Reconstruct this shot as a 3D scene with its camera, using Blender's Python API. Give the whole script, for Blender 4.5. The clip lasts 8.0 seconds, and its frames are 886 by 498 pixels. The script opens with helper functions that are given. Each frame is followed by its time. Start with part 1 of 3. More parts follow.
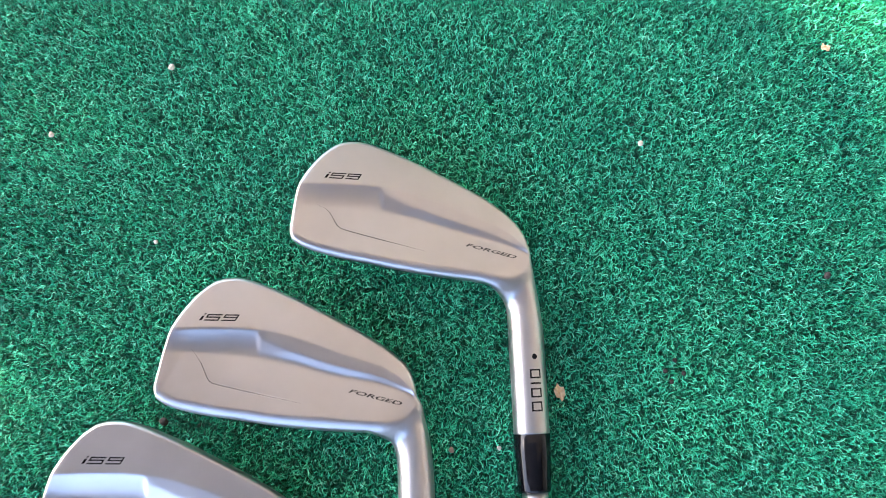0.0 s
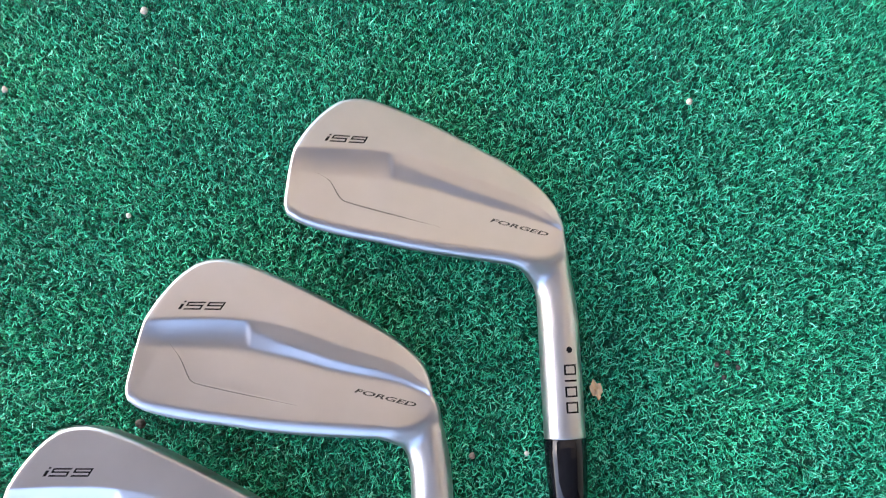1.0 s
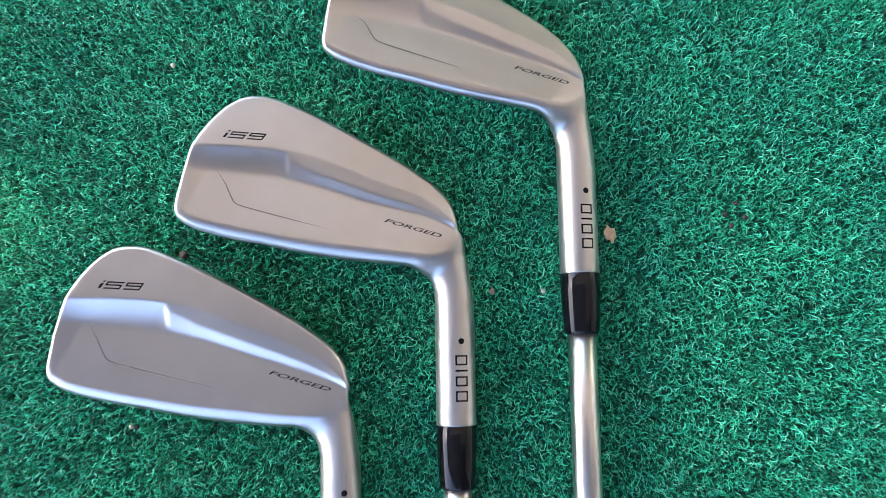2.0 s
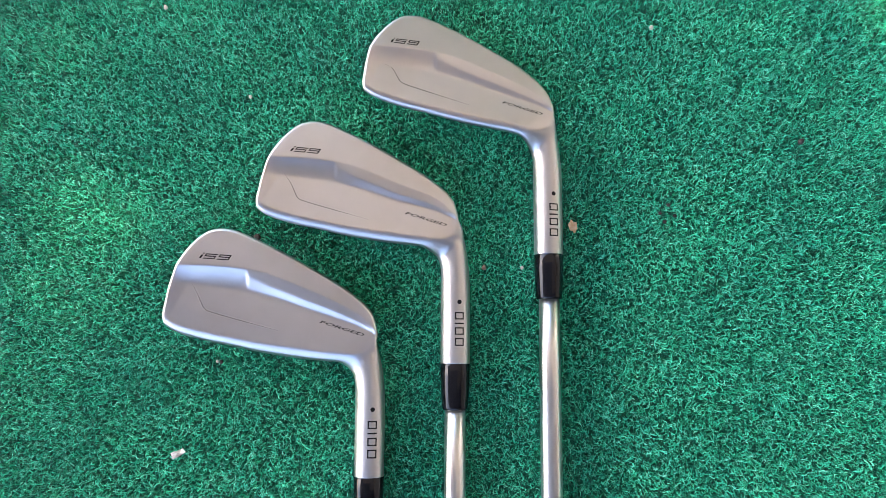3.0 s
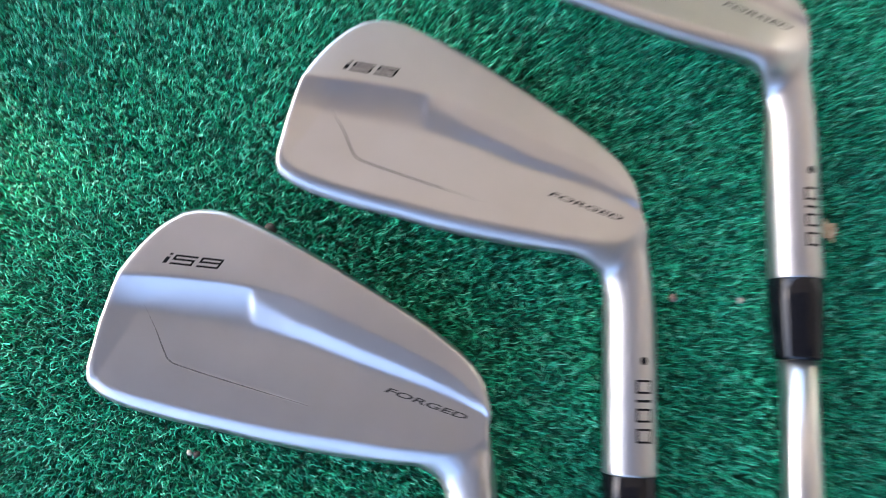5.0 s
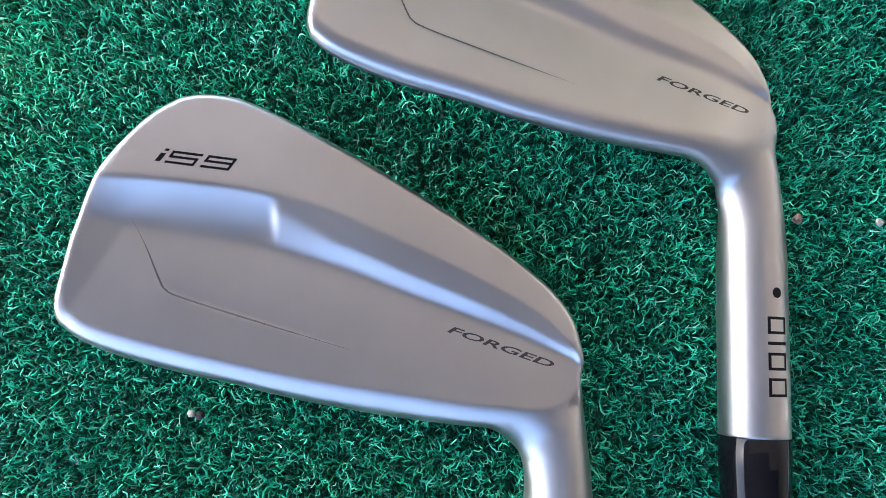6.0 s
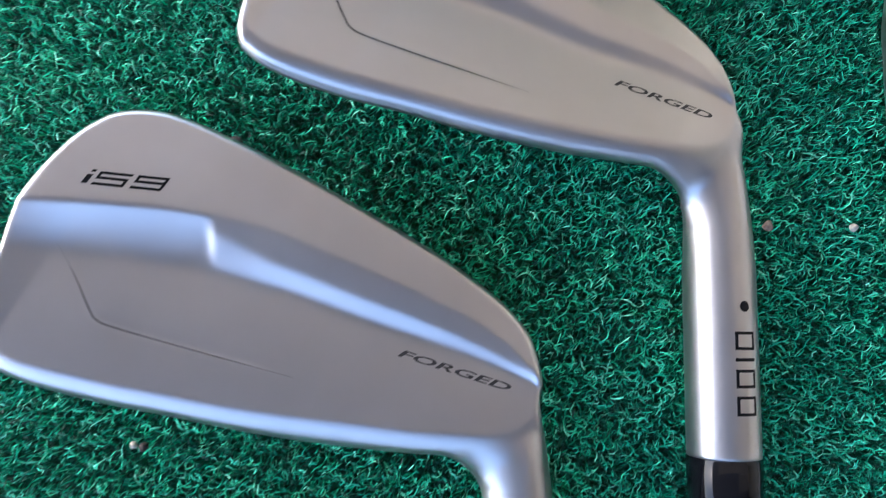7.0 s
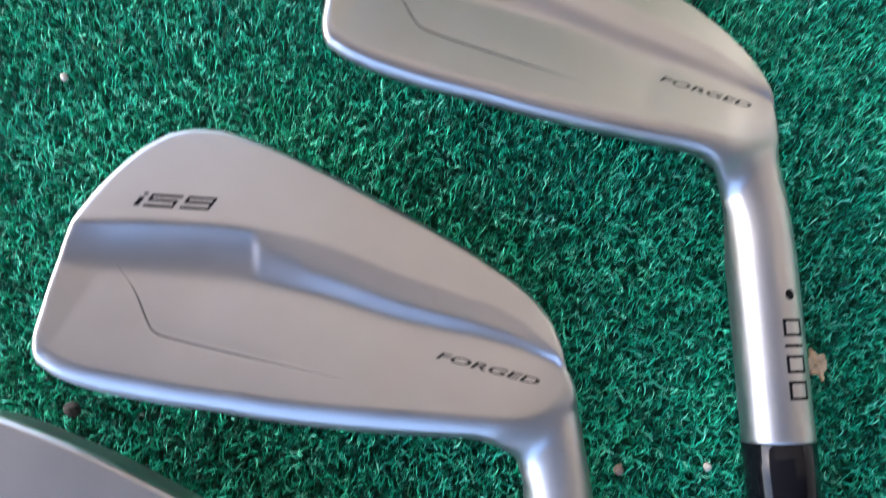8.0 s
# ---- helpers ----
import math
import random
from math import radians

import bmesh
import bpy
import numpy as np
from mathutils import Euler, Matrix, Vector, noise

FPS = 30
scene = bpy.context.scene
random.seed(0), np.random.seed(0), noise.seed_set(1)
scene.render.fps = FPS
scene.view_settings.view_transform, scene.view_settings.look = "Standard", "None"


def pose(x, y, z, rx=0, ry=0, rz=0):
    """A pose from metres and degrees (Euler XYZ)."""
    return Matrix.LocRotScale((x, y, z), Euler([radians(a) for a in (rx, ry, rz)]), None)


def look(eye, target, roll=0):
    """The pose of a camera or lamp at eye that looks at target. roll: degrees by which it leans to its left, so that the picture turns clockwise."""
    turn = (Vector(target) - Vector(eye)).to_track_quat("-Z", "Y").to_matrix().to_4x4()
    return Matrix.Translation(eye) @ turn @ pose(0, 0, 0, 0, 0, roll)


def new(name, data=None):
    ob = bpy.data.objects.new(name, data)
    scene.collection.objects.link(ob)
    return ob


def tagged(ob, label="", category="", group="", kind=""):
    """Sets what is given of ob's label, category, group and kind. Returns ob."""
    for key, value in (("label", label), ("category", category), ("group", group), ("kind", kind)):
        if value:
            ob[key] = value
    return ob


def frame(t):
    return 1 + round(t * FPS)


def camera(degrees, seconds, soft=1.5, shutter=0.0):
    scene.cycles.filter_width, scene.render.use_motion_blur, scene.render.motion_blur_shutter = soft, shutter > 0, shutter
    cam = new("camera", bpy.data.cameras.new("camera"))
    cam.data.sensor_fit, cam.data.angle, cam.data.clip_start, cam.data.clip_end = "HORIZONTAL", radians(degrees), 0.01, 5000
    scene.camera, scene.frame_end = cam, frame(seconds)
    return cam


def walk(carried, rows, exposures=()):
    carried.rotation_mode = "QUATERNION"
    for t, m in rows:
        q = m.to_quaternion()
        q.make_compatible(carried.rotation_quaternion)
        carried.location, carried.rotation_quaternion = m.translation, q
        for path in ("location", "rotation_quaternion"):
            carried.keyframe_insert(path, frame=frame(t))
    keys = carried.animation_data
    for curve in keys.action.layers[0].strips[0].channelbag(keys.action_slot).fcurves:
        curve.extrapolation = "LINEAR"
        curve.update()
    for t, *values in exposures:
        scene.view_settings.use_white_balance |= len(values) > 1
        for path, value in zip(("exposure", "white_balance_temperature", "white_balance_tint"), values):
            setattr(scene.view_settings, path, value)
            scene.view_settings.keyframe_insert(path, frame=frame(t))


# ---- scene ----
cam = camera(63.91, 8.0, 0.9, 0.3)
PATH = [
    (0, (-0.00656, -0.00252, 0.27464), (0.038, 0.4049, -1.6829), 4.29),
    (0.5, (-0.0074, 0.01136, 0.24994), (0.0448, 0.3751, -1.716), 6.13),
    (1, (-0.01325, 0.0087, 0.23838), (0.0393, 0.3198, -1.7366), 7.67),
    (1.5, (-0.01854, -0.01772, 0.2321), (0.0167, 0.2348, -1.7516), 6.55),
    (2, (-0.01948, -0.03735, 0.24693), (0.0026, 0.2083, -1.7378), 4.35),
    (2.2, (-0.01894, -0.04047, 0.26074), (-0.0134, 0.1981, -1.725), 0.83),
    (3.3, (-0.01229, -0.06075, 0.34099), (-0.0495, 0.2177, -1.6392), -7.12),
    (3.5, (-0.0115, -0.06097, 0.33892), (-0.052, 0.2241, -1.6402), -7.43),
    (4, (-0.00974, -0.06047, 0.33385), (-0.0438, 0.2343, -1.644), -5.34),
    (4.5, (-0.02446, -0.05591, 0.28985), (-0.0263, 0.246, -1.6872), 1.54),
    (5, (-0.06274, -0.03947, 0.18658), (-0.0435, 0.2587, -1.791), 5.95),
    (5.2, (-0.07646, -0.04319, 0.15897), (-0.0426, 0.2441, -1.82), 9.14),
    (6.3, (-0.07997, -0.04967, 0.1447), (0.0046, 0.1782, -1.8405), 22.24),
    (6.5, (-0.07957, -0.04892, 0.14421), (0.0102, 0.1662, -1.8422), 24.28),
    (7, (-0.07141, -0.04379, 0.13935), (0.0137, 0.1828, -1.8459), 21.54),
    (7.5, (-0.05274, -0.02372, 0.1331), (0.0395, 0.207, -1.8514), 21.80),
    (8, (-0.03872, -0.00199, 0.14493), (0.0313, 0.3357, -1.8251), 10.60),
]
walk(cam, [(t, look(eye, target, roll)) for t, eye, target, roll in PATH], [(0.0, 3.34, 6300, 17), (1.0, 3.34, 6300, 17), (2.0, 3.12, 6150, 15), (3.5, 3.28, 6300, 17), (4.2, 3.3, 6300, 17), (5.2, 3.0, 5950, 15), (6.5, 2.9, 5850, 14), (7.5, 2.74, 5750, 14), (8.0, 2.94, 5850, 15)])


# ---- sky, sun and exposure ----
SUN_EL, SUN_AZ = radians(36), radians(288)          # azimuth from +y towards +x
world = bpy.data.worlds.new("sky")
scene.world = world
world.use_nodes = True
wn = world.node_tree
sky = wn.nodes.new("ShaderNodeTexSky")
sky.sky_type, sky.sun_disc, sky.sun_elevation, sky.sun_rotation = "NISHITA", False, SUN_EL, SUN_AZ
sky.dust_density = 1.7
wn.links.new(sky.outputs["Color"], wn.nodes["Background"].inputs["Color"])
wn.nodes["Background"].inputs["Strength"].default_value = 0.14
sun_way = Vector((math.sin(SUN_AZ) * math.cos(SUN_EL), math.cos(SUN_AZ) * math.cos(SUN_EL), math.sin(SUN_EL)))
sun = new("sun", bpy.data.lights.new("sun", "SUN"))
sun.data.energy, sun.data.angle, sun.data.color = 2.5, radians(0.4), (1.0, 0.86, 0.58)
sun.matrix_world = look(sun_way * 20, (0, 0, 0))


# ---- materials ----
def material(name, colour, rough=0.5, metal=0.0):
    m = bpy.data.materials.new(name)
    m.use_nodes = True
    b = m.node_tree.nodes["Principled BSDF"]
    b.inputs["Base Color"].default_value = (*colour, 1)
    b.inputs["Roughness"].default_value, b.inputs["Metallic"].default_value = rough, metal
    return m, m.node_tree, b


def node(tree, kind, **values):
    n = tree.nodes.new(kind)
    for key, value in values.items():
        n.inputs[key.replace("_", " ")].default_value = value
    return n


def noise_tex(tree, scale, detail=3.0, rough=0.55):
    coords = tree.nodes.new("ShaderNodeTexCoord")
    n = node(tree, "ShaderNodeTexNoise", Scale=scale, Detail=detail, Roughness=rough)
    tree.links.new(coords.outputs["Object"], n.inputs["Vector"])
    return n


def ramp(tree, source, stops):
    r = tree.nodes.new("ShaderNodeValToRGB")
    while len(r.color_ramp.elements) < len(stops):
        r.color_ramp.elements.new(0.5)
    for e, (p, c) in zip(r.color_ramp.elements, stops):
        e.position, e.color = p, (*c, 1)
    tree.links.new(source, r.inputs["Fac"])
    return r


def mix(tree, mode, fac, a, b):
    m = tree.nodes.new("ShaderNodeMix")
    m.data_type, m.blend_type = "RGBA", mode
    for slot, value in ((0, fac), (6, a), (7, b)):
        if isinstance(value, bpy.types.NodeSocket):
            tree.links.new(value, m.inputs[slot])
        else:
            m.inputs[slot].default_value = value
    return m.outputs[2]


def relief(tree, bsdf, source, strength, distance):
    b = node(tree, "ShaderNodeBump", Strength=strength, Distance=distance)
    tree.links.new(source, b.inputs["Height"])
    tree.links.new(b.outputs["Normal"], bsdf.inputs["Normal"])


def turf_material():
    m, t, b = material("nylon_turf", (0.02, 0.2, 0.1), 0.45)
    info = t.nodes.new("ShaderNodeNewGeometry")
    tint = ramp(t, info.outputs["Random Per Island"], [(0.0, (0.001, 0.03, 0.016)), (0.34, (0.005, 0.2, 0.102)), (0.64, (0.022, 0.54, 0.285)),
                                                      (0.87, (0.075, 0.74, 0.42)), (1.0, (0.24, 0.8, 0.53))])
    wide = noise_tex(t, 16.0, 3)
    worn = ramp(t, wide.outputs["Fac"], [(0.3, (0.72, 0.8, 0.8)), (0.7, (1.2, 1.08, 1.0))])
    t.links.new(mix(t, "MULTIPLY", 1.0, tint.outputs["Color"], worn.outputs["Color"]), b.inputs["Base Color"])
    b.inputs["Specular IOR Level"].default_value = 0.24
    return m


def backing_material():
    m, t, b = material("turf_backing", (0.006, 0.06, 0.035), 0.9)
    n = noise_tex(t, 900.0, 4)
    r = ramp(t, n.outputs["Fac"], [(0.3, (0.001, 0.05, 0.026)), (0.7, (0.006, 0.16, 0.08))])
    t.links.new(r.outputs["Color"], b.inputs["Base Color"])
    relief(t, b, n.outputs["Fac"], 1.0, 0.004)
    return m


def steel_material(name, rough, colour=(0.70, 0.69, 0.68)):
    """Bead-blasted satin chrome: a very fine speckle over faint handling smears."""
    m, t, b = material(name, colour, rough, 1.0)
    grain, smear = noise_tex(t, 9000.0, 2), noise_tex(t, 55.0, 4)
    tone = ramp(t, smear.outputs["Fac"], [(0.25, tuple(c * 0.93 for c in colour)), (0.75, tuple(min(1, c * 1.04) for c in colour))])
    t.links.new(tone.outputs["Color"], b.inputs["Base Color"])
    dull = node(t, "ShaderNodeMapRange", To_Min=rough - 0.04, To_Max=rough + 0.05)
    t.links.new(smear.outputs["Fac"], dull.inputs["Value"])
    t.links.new(dull.outputs["Result"], b.inputs["Roughness"])
    relief(t, b, grain.outputs["Fac"], 0.12, 0.00006)
    return m


def mottled(name, low, high, scale, rough, bump=0.0):
    m, t, b = material(name, low, rough)
    n = noise_tex(t, scale, 5)
    t.links.new(ramp(t, n.outputs["Fac"], [(0.3, low), (0.7, high)]).outputs["Color"], b.inputs["Base Color"])
    if bump:
        relief(t, b, n.outputs["Fac"], 0.6, bump)
    return m


TURF, BACKING = turf_material(), backing_material()
SATIN = steel_material("satin_steel", 0.37, (0.475, 0.455, 0.435))
SHAFT_STEEL = steel_material("brushed_shaft_steel", 0.3, (0.54, 0.525, 0.5))
FERRULE = material("gloss_black_plastic", (0.004, 0.004, 0.005), 0.06)[0]
FERRULE.node_tree.nodes["Principled BSDF"].inputs["Specular IOR Level"].default_value = 0.22
INK = mottled("black_engraving_paint", (0.002, 0.002, 0.003), (0.006, 0.006, 0.007), 2500.0, 0.6)
INK.node_tree.nodes["Principled BSDF"].inputs["Specular IOR Level"].default_value = 0.12
WORD = mottled("dark_engraving_paint", (0.008, 0.008, 0.008), (0.025, 0.024, 0.023), 2500.0, 0.5)
# dark tone paints the shade inside the fine cut
CUT = mottled("shaded_machined_cut", (0.05, 0.045, 0.042), (0.1, 0.09, 0.085), 2500.0, 0.6)
DRY_LEAF = mottled("dry_leaf", (0.42, 0.26, 0.13), (0.62, 0.45, 0.27), 500.0, 0.8, 0.0006)
PALE_LEAF = mottled("bleached_leaf", (0.38, 0.34, 0.27), (0.62, 0.57, 0.48), 400.0, 0.8, 0.0006)
BEAD = mottled("pale_grit", (0.36, 0.31, 0.23), (0.56, 0.5, 0.4), 900.0, 0.6)
GRIT = mottled("brown_grit", (0.16, 0.1, 0.07), (0.33, 0.24, 0.18), 900.0, 0.8)
SOIL = mottled("dark_soil", (0.015, 0.013, 0.01), (0.05, 0.04, 0.03), 900.0, 0.9)
# unseen round the mat; concrete chosen for its beige bounce light
PAVING = mottled("dusty_concrete", (0.21, 0.19, 0.175), (0.3, 0.275, 0.26), 0.9, 0.9)
# pale so that the added side wall returns some light
PALE_BOARDS = mottled("pale_bounce_boards", (0.42, 0.41, 0.39), (0.55, 0.54, 0.52), 2.0, 0.7, 0.002)
LEAVES = mottled("far_foliage", (0.12, 0.17, 0.06), (0.21, 0.25, 0.11), 1.5, 0.8)
# blue-grey picked for how the added roof mirrors in the steel
BOARDS = mottled("unseen_bay_boards", (0.14, 0.158, 0.218), (0.208, 0.23, 0.30), 2.5, 0.8, 0.002)


def canvas_material(name, low, high, share):
    """Thin cloth of the added awnings: part of the sun's light comes through it."""
    m, t, b = material(name, low, 0.9)
    weave = noise_tex(t, 1.3, 4)
    tone = ramp(t, weave.outputs["Fac"], [(0.3, low), (0.7, high)])
    t.links.new(tone.outputs["Color"], b.inputs["Base Color"])
    lit = t.nodes.new("ShaderNodeBsdfTranslucent")
    t.links.new(tone.outputs["Color"], lit.inputs["Color"])
    both = t.nodes.new("ShaderNodeMixShader")
    both.inputs["Fac"].default_value = share
    t.links.new(b.outputs["BSDF"], both.inputs[1])
    t.links.new(lit.outputs["BSDF"], both.inputs[2])
    t.links.new(both.outputs["Shader"], t.nodes["Material Output"].inputs["Surface"])
    return m


CANVAS = canvas_material("added_beige_cloth", (0.40, 0.348, 0.305), (0.515, 0.458, 0.405), 0.18)


# ---- mesh helpers ----
def mesh_object(name, verts, faces, mat, parent=None, smooth=True, label=""):
    me = bpy.data.meshes.new(name)
    me.from_pydata([tuple(v) for v in verts], [], faces)
    me.materials.append(mat)
    me.polygons.foreach_set("use_smooth", [smooth] * len(me.polygons))
    me.update()
    ob = new(name, me)
    ob.parent = parent
    return tagged(ob, label)


def part(name, bm, mat, parent=None, label="", smooth=True):
    me = bpy.data.meshes.new(name)
    bm.to_mesh(me)
    bm.free()
    me.materials.append(mat)
    me.polygons.foreach_set("use_smooth", [smooth] * len(me.polygons))
    ob = new(name, me)
    ob.parent = parent
    return tagged(ob, label)


def grid_faces(rows, cols, flip=False, base=0):
    a = (np.arange(rows - 1)[:, None] * cols + np.arange(cols - 1)[None]).ravel() + base
    quads = np.stack([a, a + 1, a + cols + 1, a + cols], 1)
    return (quads[:, ::-1] if flip else quads).tolist()


def lathe(name, profile, mat, parent, steps=48, label=""):
    """A turned piece along -y: rows of (distance, radius)."""
    verts, faces = [], []
    for d, r in profile:
        for k in range(steps):
            a = 2 * math.pi * k / steps
            verts.append((r * math.sin(a), -d, r * math.cos(a)))
    for i in range(len(profile) - 1):
        for k in range(steps):
            n = (k + 1) % steps
            faces.append((i * steps + k, (i + 1) * steps + k, (i + 1) * steps + n, i * steps + n))
    faces.append(list(range(steps)))
    faces.append(list(range((len(profile) - 1) * steps, len(profile) * steps))[::-1])
    return mesh_object(name, verts, faces, mat, parent, True, label)


def curve_through(points, count):
    """Evenly spaced points on a Catmull-Rom curve through the points."""
    p = np.array(points, float)
    p = np.vstack([2 * p[0] - p[1], p, 2 * p[-1] - p[-2]])
    out = []
    for i in range(1, len(p) - 2):
        for s in np.linspace(0, 1, 24, endpoint=False):
            a, b, c, d = p[i - 1:i + 3]
            out.append(0.5 * (2 * b + (c - a) * s + (2 * a - 5 * b + 4 * c - d) * s * s + (3 * b - a - 3 * c + d) * s ** 3))
    out = np.array(out + [p[-2]])
    run = np.concatenate([[0], np.cumsum(np.linalg.norm(np.diff(out, axis=0), axis=1))])
    at = np.linspace(0, run[-1], count)
    return np.stack([np.interp(at, run, out[:, k]) for k in (0, 1)], 1)


def distance_to(points, line):
    """Distance from each point to a polyline."""
    best = np.full(len(points), 1e9)
    for a, b in zip(line[:-1], line[1:]):
        ab = b - a
        s = np.clip(((points - a) @ ab) / max(ab @ ab, 1e-12), 0, 1)
        best = np.minimum(best, np.linalg.norm(points - a - s[:, None] * ab, axis=1))
    return best


def inside(points, loop):
    x, y = points[:, 0], points[:, 1]
    hit = np.zeros(len(points), bool)
    for (x0, y0), (x1, y1) in zip(loop, np.roll(loop, -1, 0)):
        if y0 != y1:
            hit ^= ((y0 > y) != (y1 > y)) & (x < (x1 - x0) * (y - y0) / (y1 - y0) + x0)
    return hit


def smooth_step(x, a, b):
    s = np.clip((x - a) / (b - a), 0, 1)
    return s * s * (3 - 2 * s)


# ---- ground, mat and the unseen bay added round them ----
def box(name, lo, hi, mat, label="", category="", kind="structure"):
    bm = bmesh.new()
    bmesh.ops.create_cube(bm, size=1.0)
    for v in bm.verts:
        v.co = Vector([l + (h - l) * (c + 0.5) for l, h, c in zip(lo, hi, v.co)])
    bmesh.ops.bevel(bm, geom=bm.edges[:], offset=0.004, segments=2, affect="EDGES")
    return tagged(part(name, bm, mat, None, label, False), "", category, "", kind)


bm = bmesh.new()
bmesh.ops.create_grid(bm, x_segments=40, y_segments=40, size=150.0)
ground = tagged(part("ground", bm, PAVING, None, "unseen pale concrete ground round the mat", False), "", "ground", "", "structure")
ground.location.z = -0.03
mat_slab = box("hitting_mat", (-1.2, -1.3, -0.028), (1.2, 1.2, -0.0065), BACKING, "green artificial turf hitting mat on the ground", "golf mat")

# added out of view to darken what the steel mirrors towards -y
box("unseen_wall_back", (0.6, -1.6, -0.03), (3.4, -1.48, 2.895), BOARDS, "unseen plain grey board wall added to darken reflections", "wall")

# added out of view to keep bright ground out of the chamfers
box("unseen_wall_low", (-2.2, -1.6, -0.03), (0.6, -1.48, 0.45), BOARDS, "unseen low grey board wall added to block bright ground", "wall")

# added out of view: blocks light from +x and bounces a little back
box("unseen_wall_side", (3.402, -1.6, -0.03), (3.52, 3.26, 2.9), PALE_BOARDS, "unseen plain pale board wall added to block side light", "wall")

def roof():
    """An unseen board roof added to shade the mat, with small holes that let spots of sun through."""
    z, lo, hi = 2.9, (-4.9, -1.6), (3.4, 3.26)
    chinks = []
    # holes placed to throw the sun spots; the second row brightens the left
    for x, y, w in ((0.183, 0.168, 0.027), (0.242, 0.156, 0.03), (0.212, 0.112, 0.019), (0.125, 0.186, 0.015), (-0.194, 0.006, 0.016), (-0.202, -0.03, 0.011),
                    (-0.172, 0.118, 0.0075), (-0.226, 0.092, 0.008), (-0.203, 0.162, 0.0075), (-0.256, 0.044, 0.008), (-0.141, 0.171, 0.006), (-0.238, -0.074, 0.007)):
        c = Vector((x, y, 0)) + sun_way * (z / sun_way.z)
        chinks.append((c.x, c.y, w))
    xs = sorted({lo[0], hi[0], -2.5, 0.95} | {c[0] + s * c[2] for c in chinks for s in (-1, 1)})
    ys = sorted({lo[1], hi[1], 0.95, -0.6} | {c[1] + s * c[2] for c in chinks for s in (-1, 1)})
    bm = bmesh.new()
    for x0, x1 in zip(xs, xs[1:]):
        for y0, y1 in zip(ys, ys[1:]):
            mx, my = (x0 + x1) / 2, (y0 + y1) / 2
            if not (mx > -2.5 and my > 0.95) and not (mx > 0.95 and my > -0.6) and not any(abs(mx - c[0]) < c[2] and abs(my - c[1]) < c[2] for c in chinks):
                bm.faces.new([bm.verts.new((x, y, z)) for x, y in ((x0, y0), (x1, y0), (x1, y1), (x0, y1))])
    bmesh.ops.remove_doubles(bm, verts=bm.verts[:], dist=1e-5)
    over = bmesh.ops.extrude_face_region(bm, geom=bm.faces[:])
    for v in over["geom"]:
        if isinstance(v, bmesh.types.BMVert):
            v.co.z += 0.006
    bmesh.ops.recalc_face_normals(bm, faces=bm.faces[:])
    tagged(part("ceiling", bm, BOARDS, None, "unseen grey board roof added over the mat", False), "", "ceiling", "", "structure")


def awning(name, lo, hi, drop, mat, label):
    """Unseen cloth added beside the roof to glow beige in the steel, sagging a little between its rails."""
    bm = bmesh.new()
    bmesh.ops.create_grid(bm, x_segments=24, y_segments=14, size=0.5)
    for v in bm.verts:
        f, g = v.co.x + 0.5, v.co.y + 0.5
        v.co = Vector((lo[0] + (hi[0] - lo[0]) * f, lo[1] + (hi[1] - lo[1]) * g, 2.9 - 0.1 * math.sin(math.pi * g) * math.sin(math.pi * f) - drop * g))
    tagged(part(name, bm, mat, None, label), "", "awning", "", "structure")


roof()
# both cloths are added out of view, edged to suit the steel's reflections
awning("awning", (-2.49, 0.96), (3.4, 3.26), 0.15, CANVAS, "unseen thin beige cloth added in front of the roof")
awning("awning", (0.96, -0.59), (3.4, 0.958), 0.0, CANVAS, "unseen thin beige cloth added over the roof's open side")


def far_trees():
    """A ragged line of trees a long way off, only ever seen mirrored in the metal."""
    rng = np.random.default_rng(5)
    verts, faces = [], []
    for k in range(3000):
        a = radians(5 + 110 * rng.random())
        r = 13 + 4 * rng.random()
        h = 0.9 * (13 + 2.5 * math.sin(a * 7) + 2 * math.sin(a * 17 + 1)) * rng.random() ** 0.8
        c = np.array((r * math.sin(a), r * math.cos(a), h))
        n = len(verts)
        q = rng.normal(size=(3, 3)) * 0.75
        verts += [c + q[0], c + q[1], c + q[2]]
        faces.append((n, n + 1, n + 2))
    tagged(mesh_object("backdrop", verts, faces, LEAVES, None, False, "distant line of sunlit green trees"), "", "trees", "", "structure")


far_trees()


# ---- the irons ----
TURN = 26.5                              # degrees of the blade's long axis against the mat's cross axis
CHAMFER = 0.85
HOSEL_R, HOSEL_Z = 6.6, 6.9              # millimetres, like all of the head


